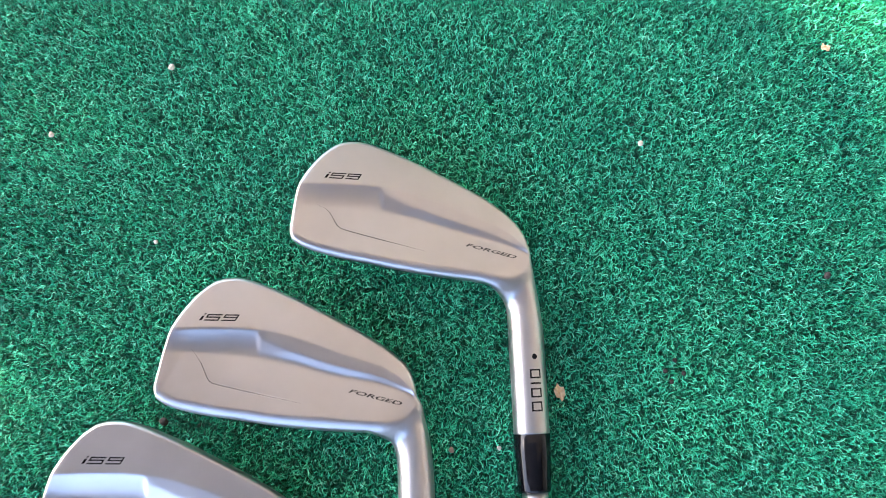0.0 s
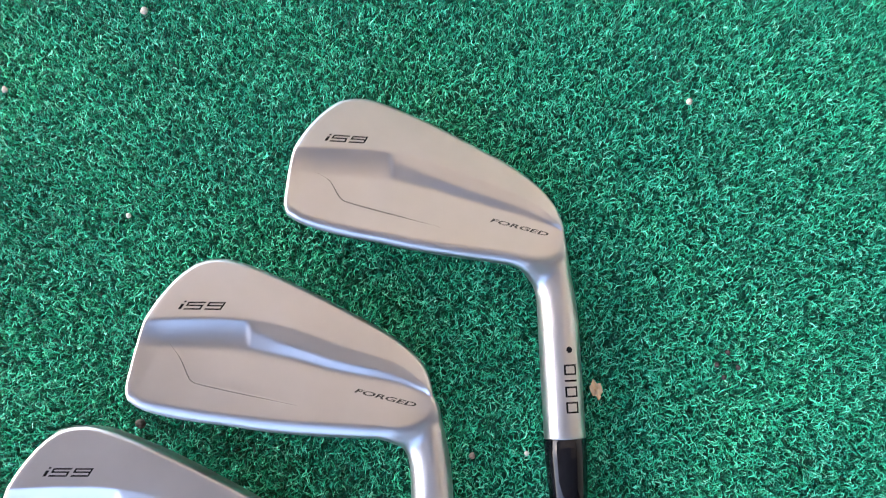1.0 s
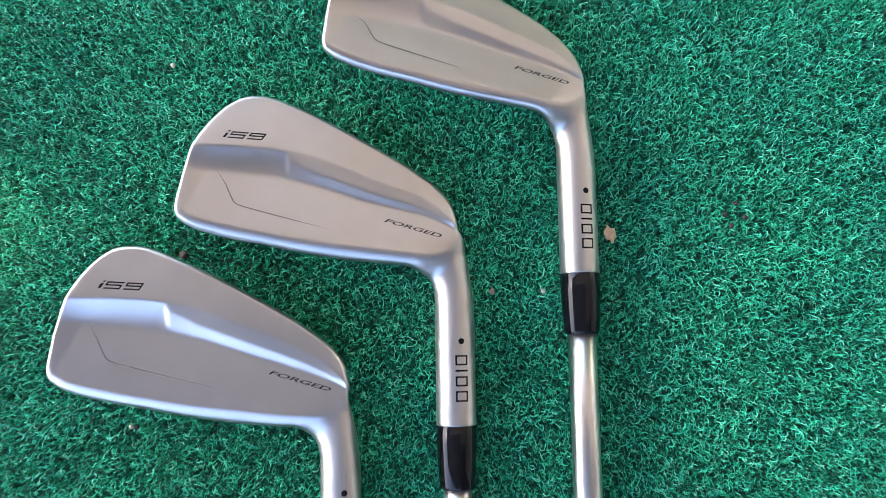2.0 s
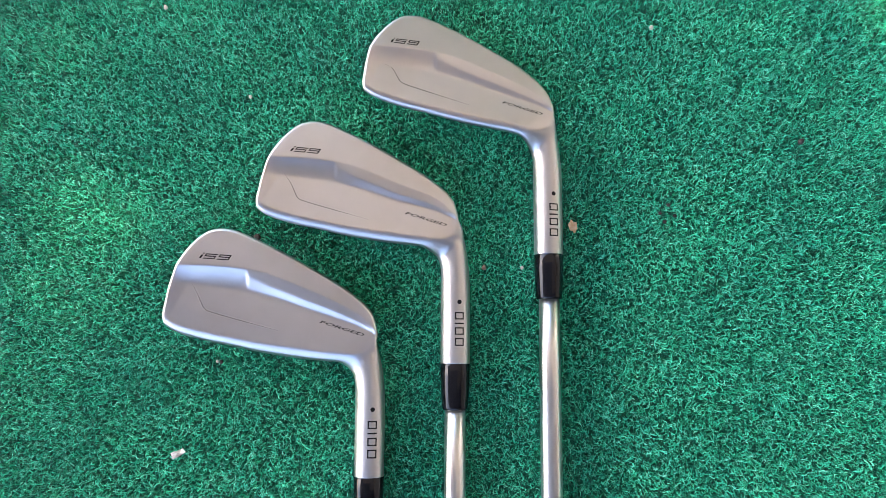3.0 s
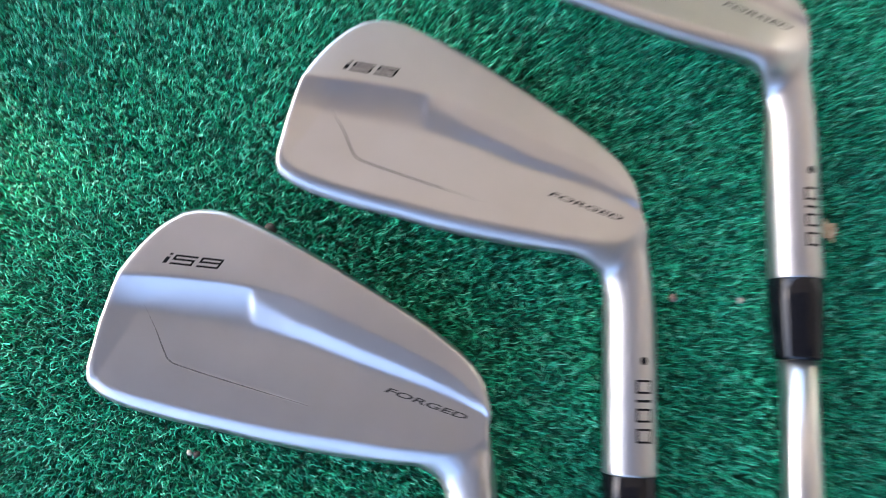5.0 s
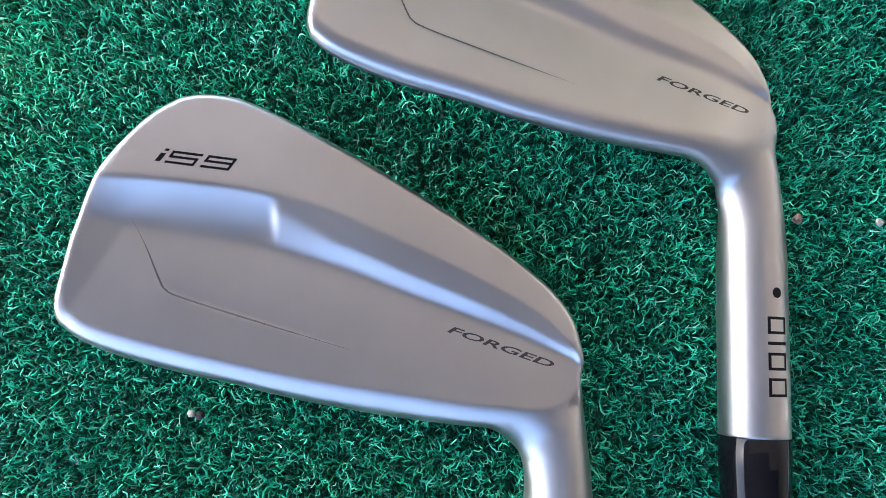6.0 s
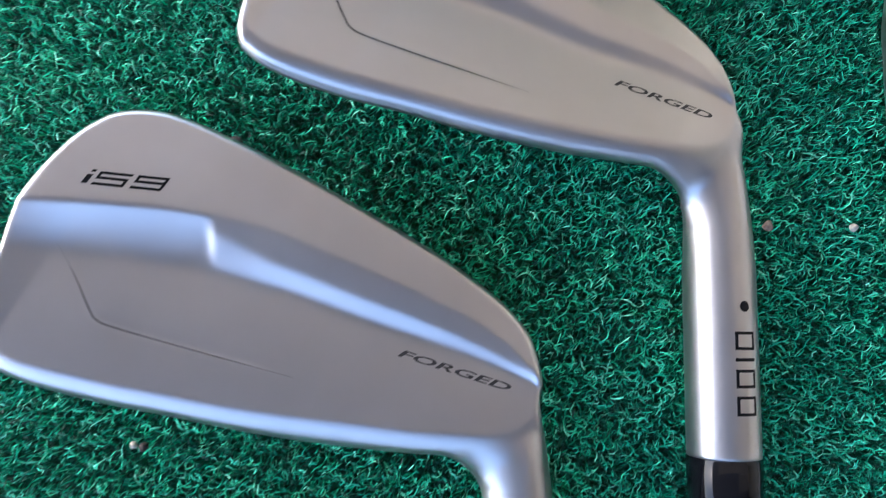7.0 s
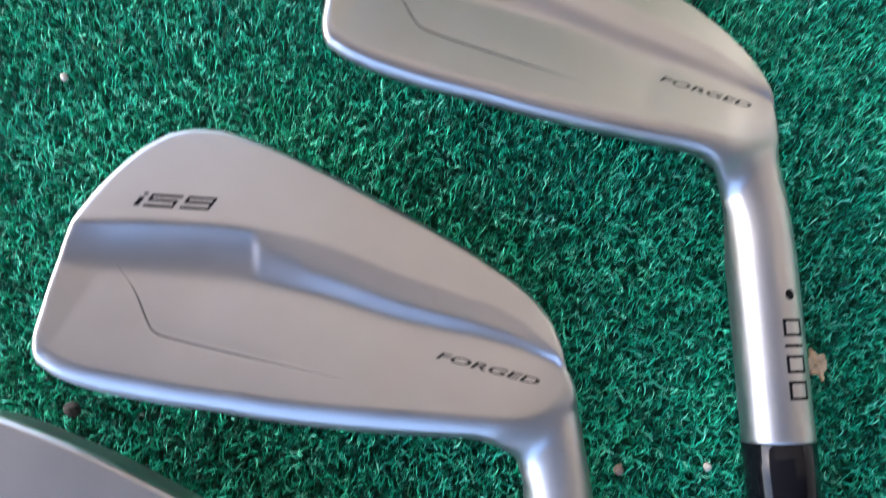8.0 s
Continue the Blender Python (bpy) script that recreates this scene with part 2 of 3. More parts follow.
class Blade:
    """The head's shape in millimetres: u from heel to toe, v from top line to sole."""

    def __init__(self, low, hosel_x, reach=63.0, long=1.0, rise=(14.9, 0.11, 0.0), high=1.0, turn=TURN, slide=(0.0, 0.0)):
        self.slide, self.cut_slide = slide
        self.turn = radians(turn)
        self.cu, self.su = math.cos(self.turn), math.sin(self.turn)
        to_uv = self.uv
        self.high = high
        self.low, self.hosel_x, self.reach, self.long, self.rise = low, hosel_x, reach, long, rise
        squash = lambda pts: [(u, v * (1 + (self.low - 1) * min(1, max(0, u / 12)) if v < 0 else 1 + (self.high - 1) * min(1, max(0, u / 15)))) for u, v in pts]
        hx = hosel_x
        self.top_side = squash([to_uv(hx - 6.6, y) for y in (-reach, -50, -40, -31, -25)] + [to_uv(hx - 6.75, -21), to_uv(hx - 7.6, -17.6), to_uv(hx - 9.4, -15.1),
                               (4.6, -16.1), (9.9, -18.0), (20.1, -22.0), (29.5, -25.3), (39.4, -28.4), (48.3, -30.8), (57.7, -33.6), (66.5, -35.6), (72.5, -36.2), (76.6, -35.6)])
        self.sole_side = squash([to_uv(hx + 6.6, y) for y in (-reach, -50, -40, -32)] + [to_uv(hx + 6.3, -24), to_uv(hx + 5.7, -18), to_uv(hx + 4.8, -12), to_uv(hx + 3.8, -7.5), to_uv(hx + 3.0, -3),
                                (-4.4, 2.6), (-2.4, 5.4), (1.6, 9.4), (6.4, 11.9), (12.0, 13.6), (19.7, 14.9), (28.6, 15.5), (40.0, 15.9), (51.0, 16.0), (60.0, 15.6), (67.0, 15.0), (72.4, 14.0), (77.1, 11.6), (80.3, 8.6)])
        self.toe = squash([(76.6, -35.6), (78.2, -34.0), (79.5, -31.4), (80.9, -27.0), (82.7, -21.5), (84.1, -15.0), (84.4, -8.5), (83.8, -2.4), (82.5, 3.4), (80.3, 8.6)])
        rim = squash([(76.0, -32.2), (70.7, -32.5), (58.2, -29.5), (49.0, -26.8), (40.3, -24.2), (31.8, -21.3), (22.4, -17.8), (12.5, -14.1), (5.4, -11.3), (-0.5, -8.8), (-4.0, -5.6), (-4.9, -2.5), (-4.3, 0.8),
                      (-2.0, 4.2), (1.7, 8.1), (6.4, 10.8), (12.0, 12.6), (20.0, 14.0), (29.0, 14.7), (40.0, 15.1), (51.0, 15.1), (60.0, 14.6), (67.0, 13.9), (72.1, 12.7), (76.3, 10.3), (78.9, 7.5), (81.0, 3.0),
                      (82.2, -2.5), (82.6, -9.0), (82.2, -16.0), (80.9, -22.0), (78.9, -27.5), (77.4, -30.8), (76.0, -32.2)])
        self.rim = curve_through(rim, 260)
        self.outline = np.vstack([curve_through(self.top_side, 300), curve_through(self.toe, 80), curve_through(self.sole_side, 300)[::-1]])

    def uv(self, dx, dy):
        return -dx * self.cu + dy * self.su, dx * self.su + dy * self.cu

    def across(self, u):
        return -np.where(u > 0, u * self.long, u)

    def off_axis(self, dx, dy):
        """Distance from the hosel's axis, as a share of its half width, which narrows at the neck."""
        right = np.interp(dy, (-40, -30, -24, -18, -12, -7), (6.6, 6.6, 6.3, 5.7, 4.9, 4.4))
        d = dx - self.hosel_x
        left = np.interp(dy, (-27, -22, -18, -15, -11), (6.6, 6.8, 7.7, 9.6, 12.5))
        return np.clip(np.where(d > 0, d / right, -d / left), 0, 1)

    def pad_line(self, u):
        return np.interp(u, (-6, -1, 5, 12, 24, 35, 42, 46, 50, 56, 64, 72, 84), (2.5, 4.2, 6.2, 7.1, 6.9, 6.0, 5.2, 4.7, 4.0, 2.2, -0.9, -4.7, -10.9))

    def panel_line(self, u):
        return np.interp(u, (-6, -2, 20, 41, 57, 70, 84), (1.6, 2.5, -0.1, -3.3, -7.3, -12.4, -18.3))

    def relief(self, u, v):
        """Back of the blade inside the rim: pad, slopes, the milled valley and the flat panel."""
        v = v - self.slide * smooth_step(u, 5.0, 30.0)
        pad, low = self.pad_line(u), self.panel_line(u)
        depth = np.interp(u, (-4, 20, 60, 76, 85), (0.9, 2.5, 3.5, 3.3, 2.0))
        span = np.maximum(pad - low, 0.3)
        s = np.clip((pad - v) / span, 0, 1.6)
        # towards the toe: one hollow slope, steepest under the pad
        plain = -depth * (1 - np.clip(1 - s / 1.12, 0, 1) ** 1.5)
        # the muscle: a shallow facet, a ridge, a steeper facet, proud of the hollow slope
        f = np.interp(u, (-4, 36, 45, 53, 58), (0.62, 0.6, 0.57, 0.36, 0.22))
        share = 0.6 * f
        upper = -depth * share * s / f
        lower = -depth * (share + (1 - share) * (s - f) / (1 - f))
        ridge = (upper + lower - np.sqrt((upper - lower) ** 2 + 0.02)) / 2
        muscle = (ridge - depth + np.sqrt((ridge + depth) ** 2 + 0.10)) / 2
        muscle = np.where(s <= 0, 0, np.minimum(muscle, 0))
        end = 57.4 + 0.45 * np.clip(v - pad, -9, 0)
        return plain + (muscle - plain) * (1 - smooth_step(u, end - 0.8, end + 0.8))

    def step(self, u, v):
        """The fine stepped line across the panel."""
        k = self.low
        line = np.array([(76.0, -14.2), (70.3, -18.0 * k), (66.2, -21.6 * k), (64.4, -22.2 * k), (60.0, -21.6 * k), (33.0, -15.6 * k)])
        p = np.stack([u, v], 1)
        line = line + np.array((0.8, 0.7)) * self.cut_slide
        d = distance_to(p, line)
        loop = np.vstack([line, [(33.0, 0.0), (76.0, 0.0)]])
        side = np.where(inside(p, loop), d, -d)
        along = smooth_step(u, 30.0, 46.0) * (1 - smooth_step(u, 69.0, 76.0))
        return -0.12 * along * smooth_step(side, -0.25, 0.35) * np.exp(-np.maximum(side, 0) / 2.2)

    def top(self, u, v, soft=None):
        p = np.stack([u, v], 1)
        out = np.where(inside(p, self.rim), 0.0, distance_to(p, self.rim))
        out = np.sqrt(out ** 2 + 0.12) - 0.3464
        heel, along, across = self.rise
        base = heel + along * np.maximum(u, -6) + across * v * smooth_step(u, -12.0, 4.0)
        edge = distance_to(p, self.outline)
        form = self.relief(u, v) if soft is None else soft
        z = base + form + self.step(u, v)
        crown = -0.0009 * np.maximum(0, -(v + 8)) ** 2
        lip = np.clip(1 - edge / 1.4, 0, 1)
        head = z + crown - CHAMFER * (0.26 * out + 0.11 * out ** 2) - 1.5 * (1 - np.sqrt(1 - lip ** 2))
        dx, dy = -u * self.cu + v * self.su, u * self.su + v * self.cu
        tube = HOSEL_Z + HOSEL_R * np.sqrt(1 - self.off_axis(dx, dy) ** 2)
        far = np.clip(dy + 13.0, 0, None)
        tube = tube - 0.05 * far ** 2
        k = np.interp(dy, (-18.0, -7.0), (5.0, 1.8))
        h = np.clip(0.5 + 0.5 * (head - tube) / k, 0, 1)
        blend = tube * (1 - h) + head * h + k * h * (1 - h)
        w = smooth_step(dy, -31.0, -13.0)
        return tube * (1 - w) + blend * w, w

    def bottom(self, u, v, top, w, edge):
        dx, dy = -u * self.cu + v * self.su, u * self.su + v * self.cu
        tube = HOSEL_Z - HOSEL_R * np.sqrt(1 - self.off_axis(dx, dy) ** 2)
        heel, along, across = self.rise
        ridge = heel + along * np.clip(u, 0, None) + across * -28.0 - 9.5
        face = np.maximum(0.6, 0.8 + (14 - v) / 44.0 * np.maximum(ridge - 0.8, 0) + 0.02 * u)
        wall = np.exp(-edge / 0.9)
        blade = np.minimum(top - 0.8 * (1 - wall), face * (1 - wall) + top * wall)
        return tube * (1 - w) + blade * w


def blade_mesh(shape):
    ns, nt = 320, 130
    a, b = curve_through(shape.top_side, ns), curve_through(shape.sole_side, ns)
    t = (1 - np.cos(np.pi * np.linspace(0, 1, nt))) / 2
    t = 0.5 * t + 0.5 * np.linspace(0, 1, nt)
    toe = curve_through(shape.toe, 400)
    toe = np.stack([np.interp(t, np.linspace(0, 1, 400), toe[:, k]) for k in (0, 1)], 1)
    start = a[0] + t[:, None] * (b[0] - a[0])
    s = np.linspace(0, 1, ns)[:, None, None]
    tt = t[None, :, None]
    grid = (1 - tt) * a[:, None] + tt * b[:, None] + (1 - s) * start[None] + s * toe[None] - (
        (1 - s) * (1 - tt) * a[0] + (1 - s) * tt * b[0] + s * (1 - tt) * a[-1] + s * tt * b[-1])
    uv = grid.reshape(-1, 2)
    u, v = uv[:, 0], uv[:, 1]
    soft = shape.relief(u, v).reshape(ns, nt)
    for _ in range(1):
        soft[1:-1] = (soft[:-2] + 2 * soft[1:-1] + soft[2:]) / 4
        soft[:, 1:-1] = (soft[:, :-2] + 2 * soft[:, 1:-1] + soft[:, 2:]) / 4
    top, w = shape.top(u, v, soft.ravel())
    outline = np.vstack([a, toe, b[::-1]])
    edge = distance_to(uv, outline)
    low = shape.bottom(u, v, top, w, edge)
    rim = np.zeros((ns, nt), bool)
    rim[:, 0] = rim[:, -1] = rim[-1] = True
    low = np.where(rim.ravel(), top, low)
    verts = np.vstack([np.stack([shape.across(u), v, top], 1), np.stack([shape.across(u), v, low], 1)]) * 0.001
    faces = grid_faces(ns, nt, True) + grid_faces(ns, nt, False, ns * nt)
    faces += [(k, k + 1, ns * nt + k + 1, ns * nt + k) for k in range(nt - 1)]
    bm = bmesh.new()
    me = bpy.data.meshes.new("draft")
    me.from_pydata([tuple(p) for p in verts], [], faces)
    bm.from_mesh(me)
    bpy.data.meshes.remove(me)
    bmesh.ops.remove_doubles(bm, verts=bm.verts[:], dist=1e-6)
    bmesh.ops.recalc_face_normals(bm, faces=bm.faces[:])
    return bm


def draped(shape, polygons, lift=0.05):
    """Flat shapes in (u, v), laid on the blade; each is a list of corner points, cut fine enough to follow it."""
    bm = bmesh.new()
    for poly in polygons:
        bm.faces.new([bm.verts.new((-u, v, 0)) for u, v in poly])
    bmesh.ops.triangulate(bm, faces=bm.faces[:])
    co = np.array([v.co[:] for v in bm.verts])
    z, _ = shape.top(-co[:, 0], co[:, 1])
    xs = shape.across(-co[:, 0])
    for v, h, x in zip(bm.verts, z, xs):
        v.co.x, v.co.z = x, h + lift
    bmesh.ops.scale(bm, vec=(0.001,) * 3, verts=bm.verts[:])
    return bm


def bars(strokes, width, place, cuts=3):
    """Straight strokes of one width as quads, put in place by a function of glyph coordinates."""
    out = []
    for (x0, y0), (x1, y1) in strokes:
        n = math.hypot(x1 - x0, y1 - y0)
        ex, ey = (x1 - x0) / n * width / 2, (y1 - y0) / n * width / 2
        for k in range(cuts):
            f, g = k / cuts, (k + 1) / cuts
            ax, ay = x0 - ex + (x1 - x0 + 2 * ex) * f, y0 - ey + (y1 - y0 + 2 * ey) * f
            bx, by = x0 - ex + (x1 - x0 + 2 * ex) * g, y0 - ey + (y1 - y0 + 2 * ey) * g
            out.append([place(px, py) for px, py in ((ax - ey, ay + ex), (bx - ey, by + ex), (bx + ey, by - ex), (ax + ey, ay - ex))])
    return out


def number_mark(shape, head, shift):
    """The slanted engraved model number near the toe."""
    digits = [((0.55, 2.75), (0.75, 2.75)), ((0.3, 1.7), (0.3, 0.35)), ((0.7, 1.7), (0.7, 0.35)),
              ((2.0, 2.5), (6.9, 2.5)), ((2.0, 2.5), (2.0, 1.45)), ((2.0, 1.45), (6.7, 1.45)), ((6.7, 1.45), (6.7, 0.2)), ((6.7, 0.2), (2.0, 0.2)),
              ((8.3, 2.5), (13.0, 2.5)), ((8.3, 2.5), (8.3, 1.45)), ((8.3, 1.45), (13.0, 1.45)), ((13.0, 2.5), (13.0, 0.2)), ((13.0, 0.2), (8.3, 0.2))]
    turn = radians(25.0)
    scale = 0.92

    def place(x, y):
        x, y = scale * (x + 0.5 * y), scale * 0.93 * y
        return 78.0 + shift[0] - x * math.cos(turn) + y * math.sin(turn), -5.5 + shift[1] + x * math.sin(turn) + y * math.cos(turn)

    part("model_number", draped(shape, bars(digits, 0.54, place, 3)), INK, head, "black-filled engraved number", False)


def word_mark(shape, head, text, shift):
    """A short engraved word beside the heel, in the built-in font, widened and slanted."""
    curve = bpy.data.curves.new("word", "FONT")
    curve.body, curve.size, curve.resolution_u, curve.space_character, curve.offset = text, 1.0, 3, 1.0, 0.02
    probe = new("probe", curve)
    me = bpy.data.meshes.new_from_object(probe)
    bpy.data.objects.remove(probe)
    bpy.data.curves.remove(curve)
    co = np.array([v.co[:2] for v in me.vertices])
    co -= co.min(0)
    co /= co.max(0)
    turn = math.atan2(3.7, 19.0)
    for v, (x, y) in zip(me.vertices, co):
        x, y = 19.3 * x + 1.1 * (y - 0.5), 1.36 * (y - 0.5)
        v.co = (-(19.3 + shift[0] - x * math.cos(turn) + y * math.sin(turn)), -4.4 + shift[1] + x * math.sin(turn) + y * math.cos(turn), 0)
    bm = bmesh.new()
    bm.from_mesh(me)
    bpy.data.meshes.remove(me)
    us = np.array([-v.co.x for v in bm.verts])
    z, _ = shape.top(us, np.array([v.co.y for v in bm.verts]))
    for v, h, x in zip(bm.verts, z, shape.across(us)):
        v.co.x, v.co.z = x, h + 0.04
    bmesh.ops.scale(bm, vec=(0.001,) * 3, verts=bm.verts[:])
    part("engraved_word", bm, WORD, head, "dark engraved word", False)


def engraved_line(shape, head):
    """The hair-thin cut across the panel, its shade laid on as a dark ribbon, widest at its bend and fading out at both
    ends.
    """
    k = shape.low
    line = curve_through([(76.0, -15.0), (71.0, -17.6 * k), (66.6, -20.9 * k), (64.6, -22.0 * k), (61.5, -21.8 * k), (50.0, -19.4 * k), (33.0, -15.6 * k)], 90)
    line = line + np.array((0.8, 0.7)) * shape.cut_slide
    side = np.gradient(line, axis=0)
    side = np.stack([-side[:, 1], side[:, 0]], 1) / np.linalg.norm(side, axis=1, keepdims=True)
    half = 0.012 + 0.15 * smooth_step(line[:, 0], 30.0, 52.0) * (1 - smooth_step(line[:, 0], 66.0, 75.0))
    a, b = line + side * half[:, None], line - side * half[:, None]
    part("engraved_line", draped(shape, [[tuple(p) for p in (a[i], a[i + 1], b[i + 1], b[i])] for i in range(len(line) - 1)], 0.025), CUT, head, "thin engraved line, its shade a dark ribbon", False)


def on_hosel(name, rects, shape, head, label):
    """Rectangles wrapped on the hosel: (arc 0, arc 1, along 0, along 1) in millimetres from its crown and its end."""
    bm = bmesh.new()

    def spot(arc, along):
        a = arc / HOSEL_R
        u, v = shape.uv(shape.hosel_x + (HOSEL_R + 0.05) * math.sin(a), along - shape.reach)
        return bm.verts.new(Vector((-u, v, HOSEL_Z + (HOSEL_R + 0.05) * math.cos(a))) * 0.001)

    for a0, a1, l0, l1 in rects:
        cuts = max(1, round(abs(a1 - a0) / 0.5))
        for k in range(cuts):
            p, q = a0 + (a1 - a0) * k / cuts, a0 + (a1 - a0) * (k + 1) / cuts
            bm.faces.new([spot(p, l0), spot(q, l0), spot(q, l1), spot(p, l1)])
    bmesh.ops.remove_doubles(bm, verts=bm.verts[:], dist=1e-7)
    return part(name, bm, INK, head, label, False)


def hosel_marks(shape, head, k):
    c, half, w = 1.9, 2.1, 0.6
    r = 1.0
    rows = [math.cos(math.pi * (i + 0.5) / 10) * r for i in range(10)]
    edges = [math.cos(math.pi * i / 10) * r for i in range(11)]
    on_hosel("colour_dot", [(c - math.sqrt(r * r - y * y), c + math.sqrt(r * r - y * y), 30.7 * k + y0, 30.7 * k + y1)
                            for y, y0, y1 in zip(rows, edges, edges[1:])], shape, head, "small black dot")
    lo, hi = c - half, c + half

    def ring(y0, y1, x0, x1):
        return [(x0, x1, y0, y0 - w), (x0, x1, y1 + w, y1), (x0, x0 + w, y0 - w, y1 + w), (x1 - w, x1, y0 - w, y1 + w)]

    # four plain shapes stand where the maker's mark is
    rects = ring(25.6, 21.9, lo, hi) + [(lo, hi, 20.3, 19.6)] + ring(18.0, 14.3, lo, hi) + ring(12.7, 8.8, lo, hi)
    on_hosel("maker_mark", [(a, b, y0 * k, y1 * k) for a, b, y0, y1 in rects], shape, head, "black plain shapes down the hosel")


def iron(at, low, high, hosel_x, reach, long, rise, turn, marks, shift, slide, label):
    """An iron lying face down: forged head with its hosel, ferrule and shaft."""
    shape = Blade(low, hosel_x, reach, long, rise, high, turn, slide)
    club = new("golf_iron")
    club.location = (at[0], at[1], 0)
    tagged(club, label, "golf club", "irons laid on the mat")
    head = part("head", blade_mesh(shape), SATIN, club, "bead-blasted satin steel forged head")
    head.rotation_euler = (0, 0, -shape.turn)
    number_mark(shape, head, shift[2:])
    word_mark(shape, head, "FORGED", shift[:2])
    engraved_line(shape, head)
    hosel_marks(shape, head, marks)
    axis = Vector((hosel_x * 0.001, -0.001 * reach + 0.0001, HOSEL_Z * 0.001))
    ferrule = lathe("ferrule", [(0.0, 0.0055), (0.0, 0.0064), (0.0003, 0.00672), (0.006, 0.0066), (0.0125, 0.0063), (0.0195, 0.00585), (0.0202, 0.0057), (0.0205, 0.0053), (0.0205, 0.0047)],
                    FERRULE, club, 64, "glossy black tapered plastic ferrule")
    ferrule.location = axis
    shaft = lathe("shaft", [(0.0, 0.0046), (0.05, 0.00468), (0.15, 0.00485), (0.3, 0.0053), (0.6, 0.0064), (0.84, 0.0074), (0.845, 0.0072)], SHAFT_STEEL, club, 56, "satin steel shaft")
    shaft.location = axis + Vector((0, -0.012, 0))
    return club


iron((0.027, 0.0484), 0.878, 1.038, 2.5, 65.1, 0.973, (16.2, 0.139, -0.326), 26.1, 0.895, (-0.4, -0.4, -1.0, -0.2), (-0.8, -0.8), "satin forged iron with a shallow blade lying face down on turf")
iron((-0.017, -0.0021), 0.998, 0.95, 3.8, 64.0, 0.972, (16.15, 0.121, -0.282), 27.3, 0.89, (-1.2, -1.5, -1.0, -1.0), (-2.3, -1.8), "satin forged iron lying face down between two others")
iron((-0.053, -0.0536), 1.044, 0.945, 1.8, 61.8, 1.047, (14.35, 0.081, -0.132), 27.5, 0.95, (0.2, 0.2, -1.0, 0.9), (-0.8, -0.1), "satin forged iron with a deep blade lying face down on turf")


# ---- small litter on the mat ----
def flake(name, at, size, mat, seed, turn, label, category):
    rng = np.random.default_rng(seed)
    n, rings = 14, 3
    verts, faces = [(0, 0, 0.0006)], []
    out = 0.65 + 0.5 * rng.random(n)
    for k in range(1, rings + 1):
        for i in range(n):
            a = 2 * math.pi * i / n
            r = out[i] * k / rings
            x, y = size[0] * r * math.cos(a), size[1] * r * math.sin(a)
            verts.append((x, y, 0.0007 * math.sin(6 * a / 2 + seed) * r + 0.0004 * rng.random()))
    for i in range(n):
        faces.append((0, 1 + i, 1 + (i + 1) % n))
        for k in range(rings - 1):
            p, q = 1 + k * n, 1 + (k + 1) * n
            faces.append((p + i, q + i, q + (i + 1) % n, p + (i + 1) % n))
    ob = mesh_object(name, verts, faces, mat, None, False, label)
    thick = ob.modifiers.new("thickness", "SOLIDIFY")
    thick.thickness = 0.0004
    ob.location, ob.rotation_euler = (*at, 0.0012), (0.12 * (seed % 3 - 1), 0.1, turn)
    return tagged(ob, "", category)


def crumb(name, at, size, mat, seed, label, category):
    bm = bmesh.new()
    bmesh.ops.create_icosphere(bm, subdivisions=2, radius=size)
    for v in bm.verts:
        v.co *= 1 + 0.35 * noise.noise(v.co / size * 0.9 + Vector((seed, 0, 0)))
        v.co.z *= 0.8
    ob = part(name, bm, mat, None, label)
    ob.location = (*at, size * 0.5)
    return tagged(ob, "", category)


flake("leaf_scrap", (0.0418, -0.0025), (0.0021, 0.0033), DRY_LEAF, 1, 0.3, "torn tan scrap of dry leaf beside a hosel", "leaf")
flake("leaf_scrap", (-0.139, -0.1075), (0.0042, 0.0017), PALE_LEAF, 2, 0.4, "bleached curled scrap of dry leaf on turf", "leaf")
flake("leaf_scrap", (0.164, 0.136), (0.0016, 0.002), DRY_LEAF, 4, 1.0, "tiny reddish scrap of dry leaf on turf", "leaf")
crumb("grit", (0.018, -0.022), 0.0009, BEAD, 1, "tiny pale round grain of grit on turf", "grit")
crumb("grit", (0.0, -0.022), 0.0011, GRIT, 2, "tiny brown grain of grit on turf", "grit")
crumb("grit", (-0.123, -0.066), 0.0007, BEAD, 3, "pale crumb with dark soil beside it", "grit")
crumb("soil_crumb", (-0.1211, -0.0663), 0.0009, SOIL, 4, "dark crumb of soil beside pale grit", "soil")
crumb("grit", (-0.11, 0.135), 0.0013, BEAD, 5, "small pale grain of grit on turf", "grit")
crumb("grit", (0.082, 0.096), 0.0011, BEAD, 6, "small pale grain of grit on turf", "grit")
crumb("grit", (-0.113, 0.061), 0.0009, BEAD, 7, "tiny pale grain of grit on turf", "grit")
crumb("soil_crumb", (-0.1068, -0.0078), 0.0016, SOIL, 8, "dark crumb of soil beside an iron's toe", "soil")
crumb("grit", (-0.157, 0.107), 0.0011, BEAD, 9, "small pale grain of grit on turf", "grit")
crumb("soil_crumb", (0.151, 0.039), 0.0014, SOIL, 10, "dark crumb of soil on open turf", "soil")
for k, (x, y) in enumerate(((0.083, 0.004), (0.087, 0.008), (0.085, 0.0), (0.09, 0.003))):
    crumb("soil_crumb", (x, y), 0.0009, SOIL, 11 + k, "small dark crumb of soil in a soiled spot", "soil")


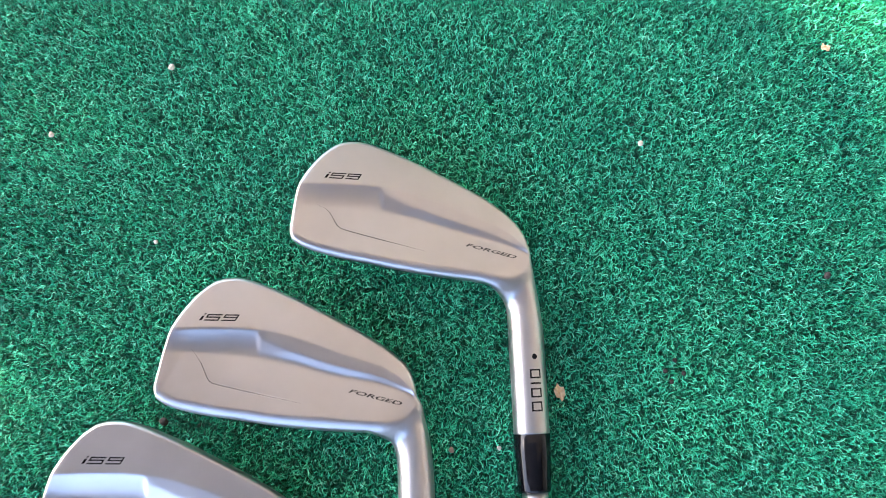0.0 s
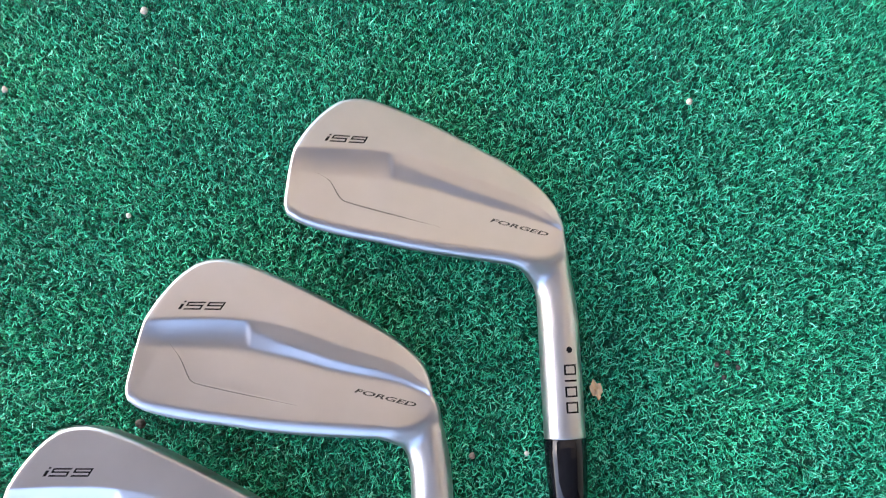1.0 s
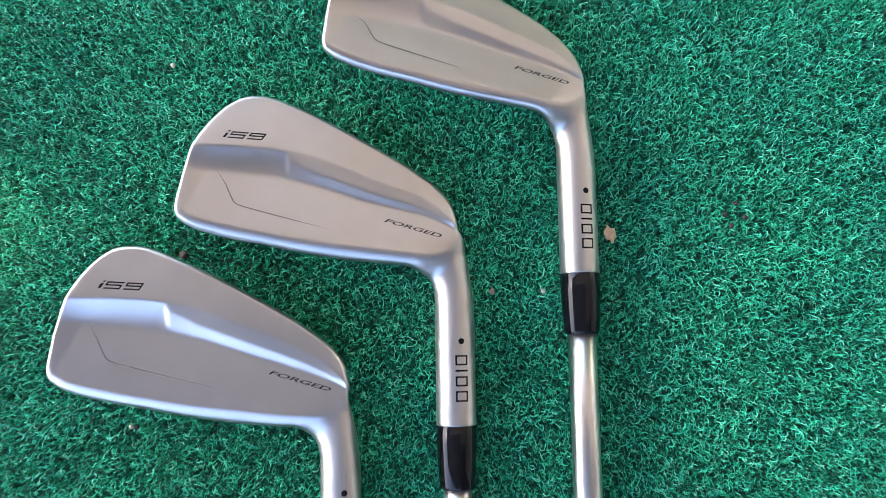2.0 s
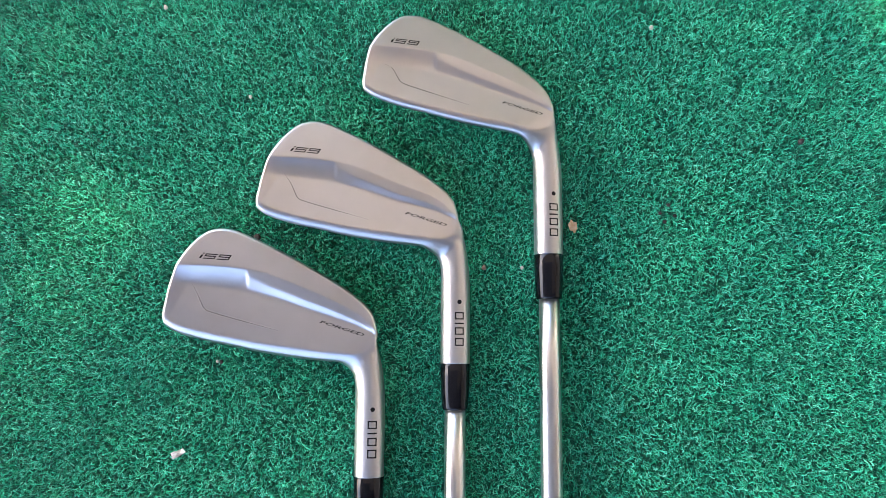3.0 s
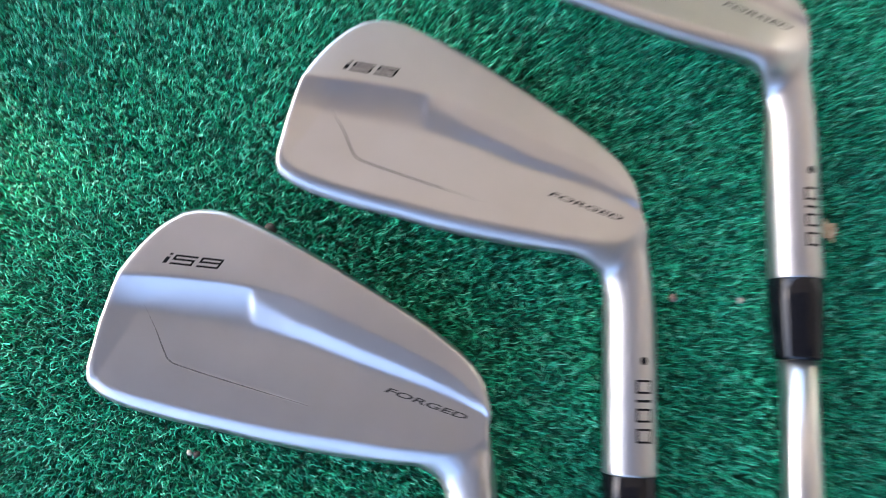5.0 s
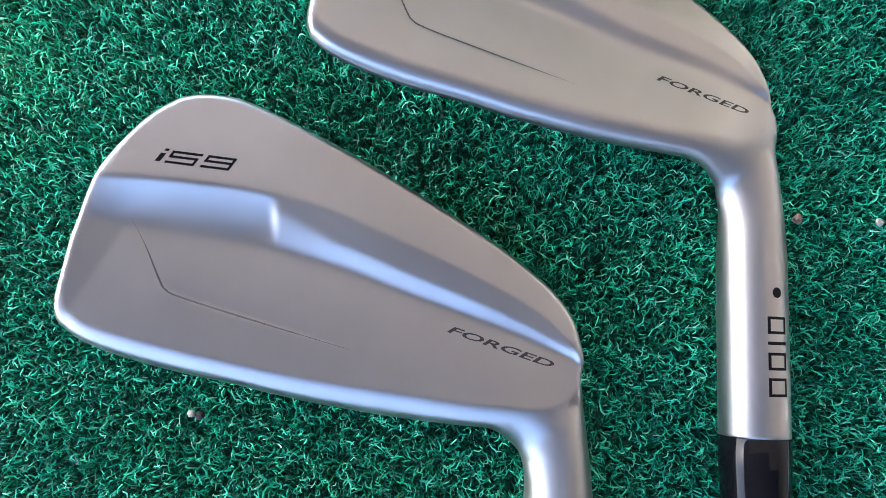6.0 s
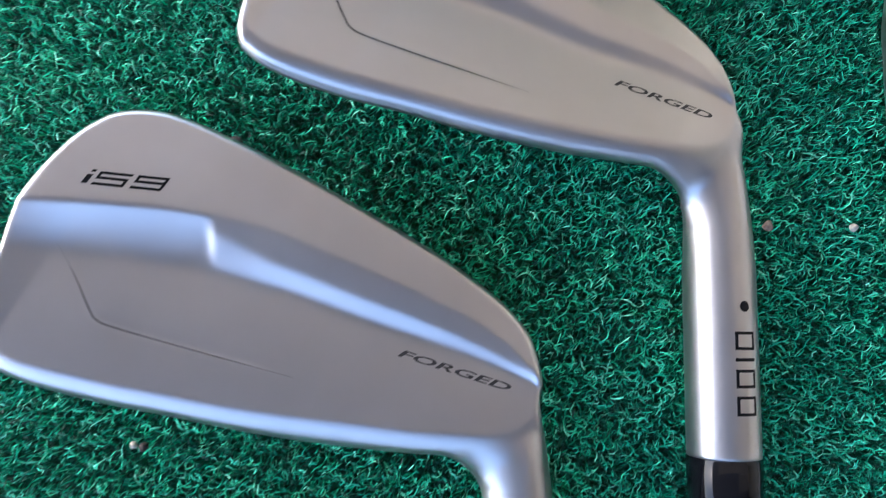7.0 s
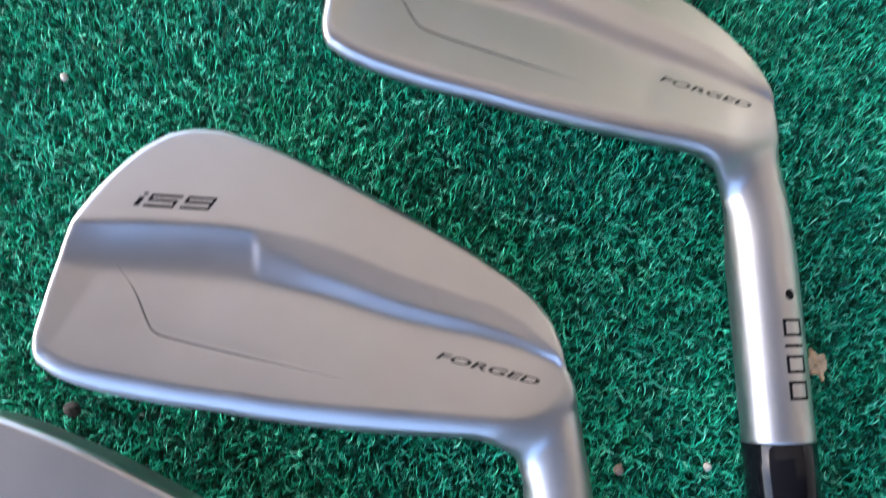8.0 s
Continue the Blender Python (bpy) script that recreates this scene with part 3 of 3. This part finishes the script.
# ---- turf pile ----
def pile(name, count, lo, hi, seed, parent, clubs):
    """Curled nylon fibres as ribbons, joined into one piece."""
    rng = np.random.default_rng(seed)
    step = math.sqrt((hi[0] - lo[0]) * (hi[1] - lo[1]) / count)
    gx, gy = np.meshgrid(np.arange(lo[0], hi[0], step), np.arange(lo[1], hi[1], step))
    count = gx.size
    x = gx.ravel() + rng.uniform(-0.7, 0.7, count) * step
    y = gy.ravel() + rng.uniform(-0.7, 0.7, count) * step
    rows = 4
    length = rng.uniform(1.5, 3.3, count) * 1e-3
    heading = rng.uniform(0, 2 * np.pi, count)
    bend = rng.normal(0, 950, count)
    wave, phase = rng.normal(0, 0.4, count), rng.uniform(0, 2 * np.pi, count)
    # tufts a little higher and lower than their neighbours
    tuft = rng.uniform(-0.7, 0.3, (700, 700)) * 1e-3
    crest = rng.uniform(-1.7, 0.5, count) * 1e-3 + tuft[(x / 0.0009).astype(int) % 700, (y / 0.0009).astype(int) % 700]
    droop = rng.uniform(-0.5, 1.5, count) * 1e-3
    width = rng.uniform(0.10, 0.165, count) * 1e-3
    pts = np.zeros((count, rows, 3))
    px, py = x.copy(), y.copy()
    for k in range(rows):
        f = k / (rows - 1)
        a = heading + bend * length * f + wave * np.sin(6.3 * f + phase)
        if k:
            px = px + np.cos(a) * length / (rows - 1)
            py = py + np.sin(a) * length / (rows - 1)
        z = crest - 0.0026 * max(0.0, 1 - f / 0.5) ** 2 - droop * max(0.0, (f - 0.5) * 2) ** 2 + 0.00025 * np.sin(9 * f + phase)
        pts[:, k] = np.stack([px, py, z], 1)
    # fibres pressed down where a hosel or shaft lies
    for cx, y1 in clubs:
        under = (np.abs(pts[..., 0] - cx) < 0.0062) & (pts[..., 1] < y1)
        pts[..., 2] = np.where(under, np.minimum(pts[..., 2], 0.0006), pts[..., 2])
    pts[..., 2] = np.minimum(pts[..., 2], 0.0024)
    tangent = np.gradient(pts, axis=1)
    tangent /= np.linalg.norm(tangent, axis=2, keepdims=True)
    spin = rng.normal(size=(count, 1, 3)) * np.array((0.7, 0.7, 1.9))
    side = np.cross(tangent, spin)
    side /= np.maximum(np.linalg.norm(side, axis=2, keepdims=True), 1e-9)
    taper = np.array([0.85, 1, 1, 0.75])[None, :, None]
    half = side * width[:, None, None] * taper
    verts = np.stack([pts - half, pts + half], 2).reshape(-1, 3)
    base = np.arange(count)[:, None] * rows * 2 + np.arange(rows - 1)[None] * 2
    quads = np.stack([base, base + 1, base + 3, base + 2], 2).reshape(-1, 4)
    me = bpy.data.meshes.new(name)
    me.vertices.add(len(verts))
    me.vertices.foreach_set("co", verts.astype(np.float32).ravel())
    me.loops.add(quads.size)
    me.loops.foreach_set("vertex_index", quads.astype(np.int32).ravel())
    me.polygons.add(len(quads))
    me.polygons.foreach_set("loop_start", np.arange(len(quads), dtype=np.int32) * 4)
    me.polygons.foreach_set("use_smooth", np.ones(len(quads), bool))
    me.materials.append(TURF)
    me.update(calc_edges=True)
    me.validate()
    ob = new(name, me)
    ob.parent = parent
    return tagged(ob, "dense curled green nylon pile", "", "", "stuff")


RESTS = [(0.0295, 0.03), (-0.0134, -0.022), (-0.0512, -0.072)]
pile("turf_pile", 380000, (-0.285, -0.175), (0.25, 0.205), 11, mat_slab, RESTS)
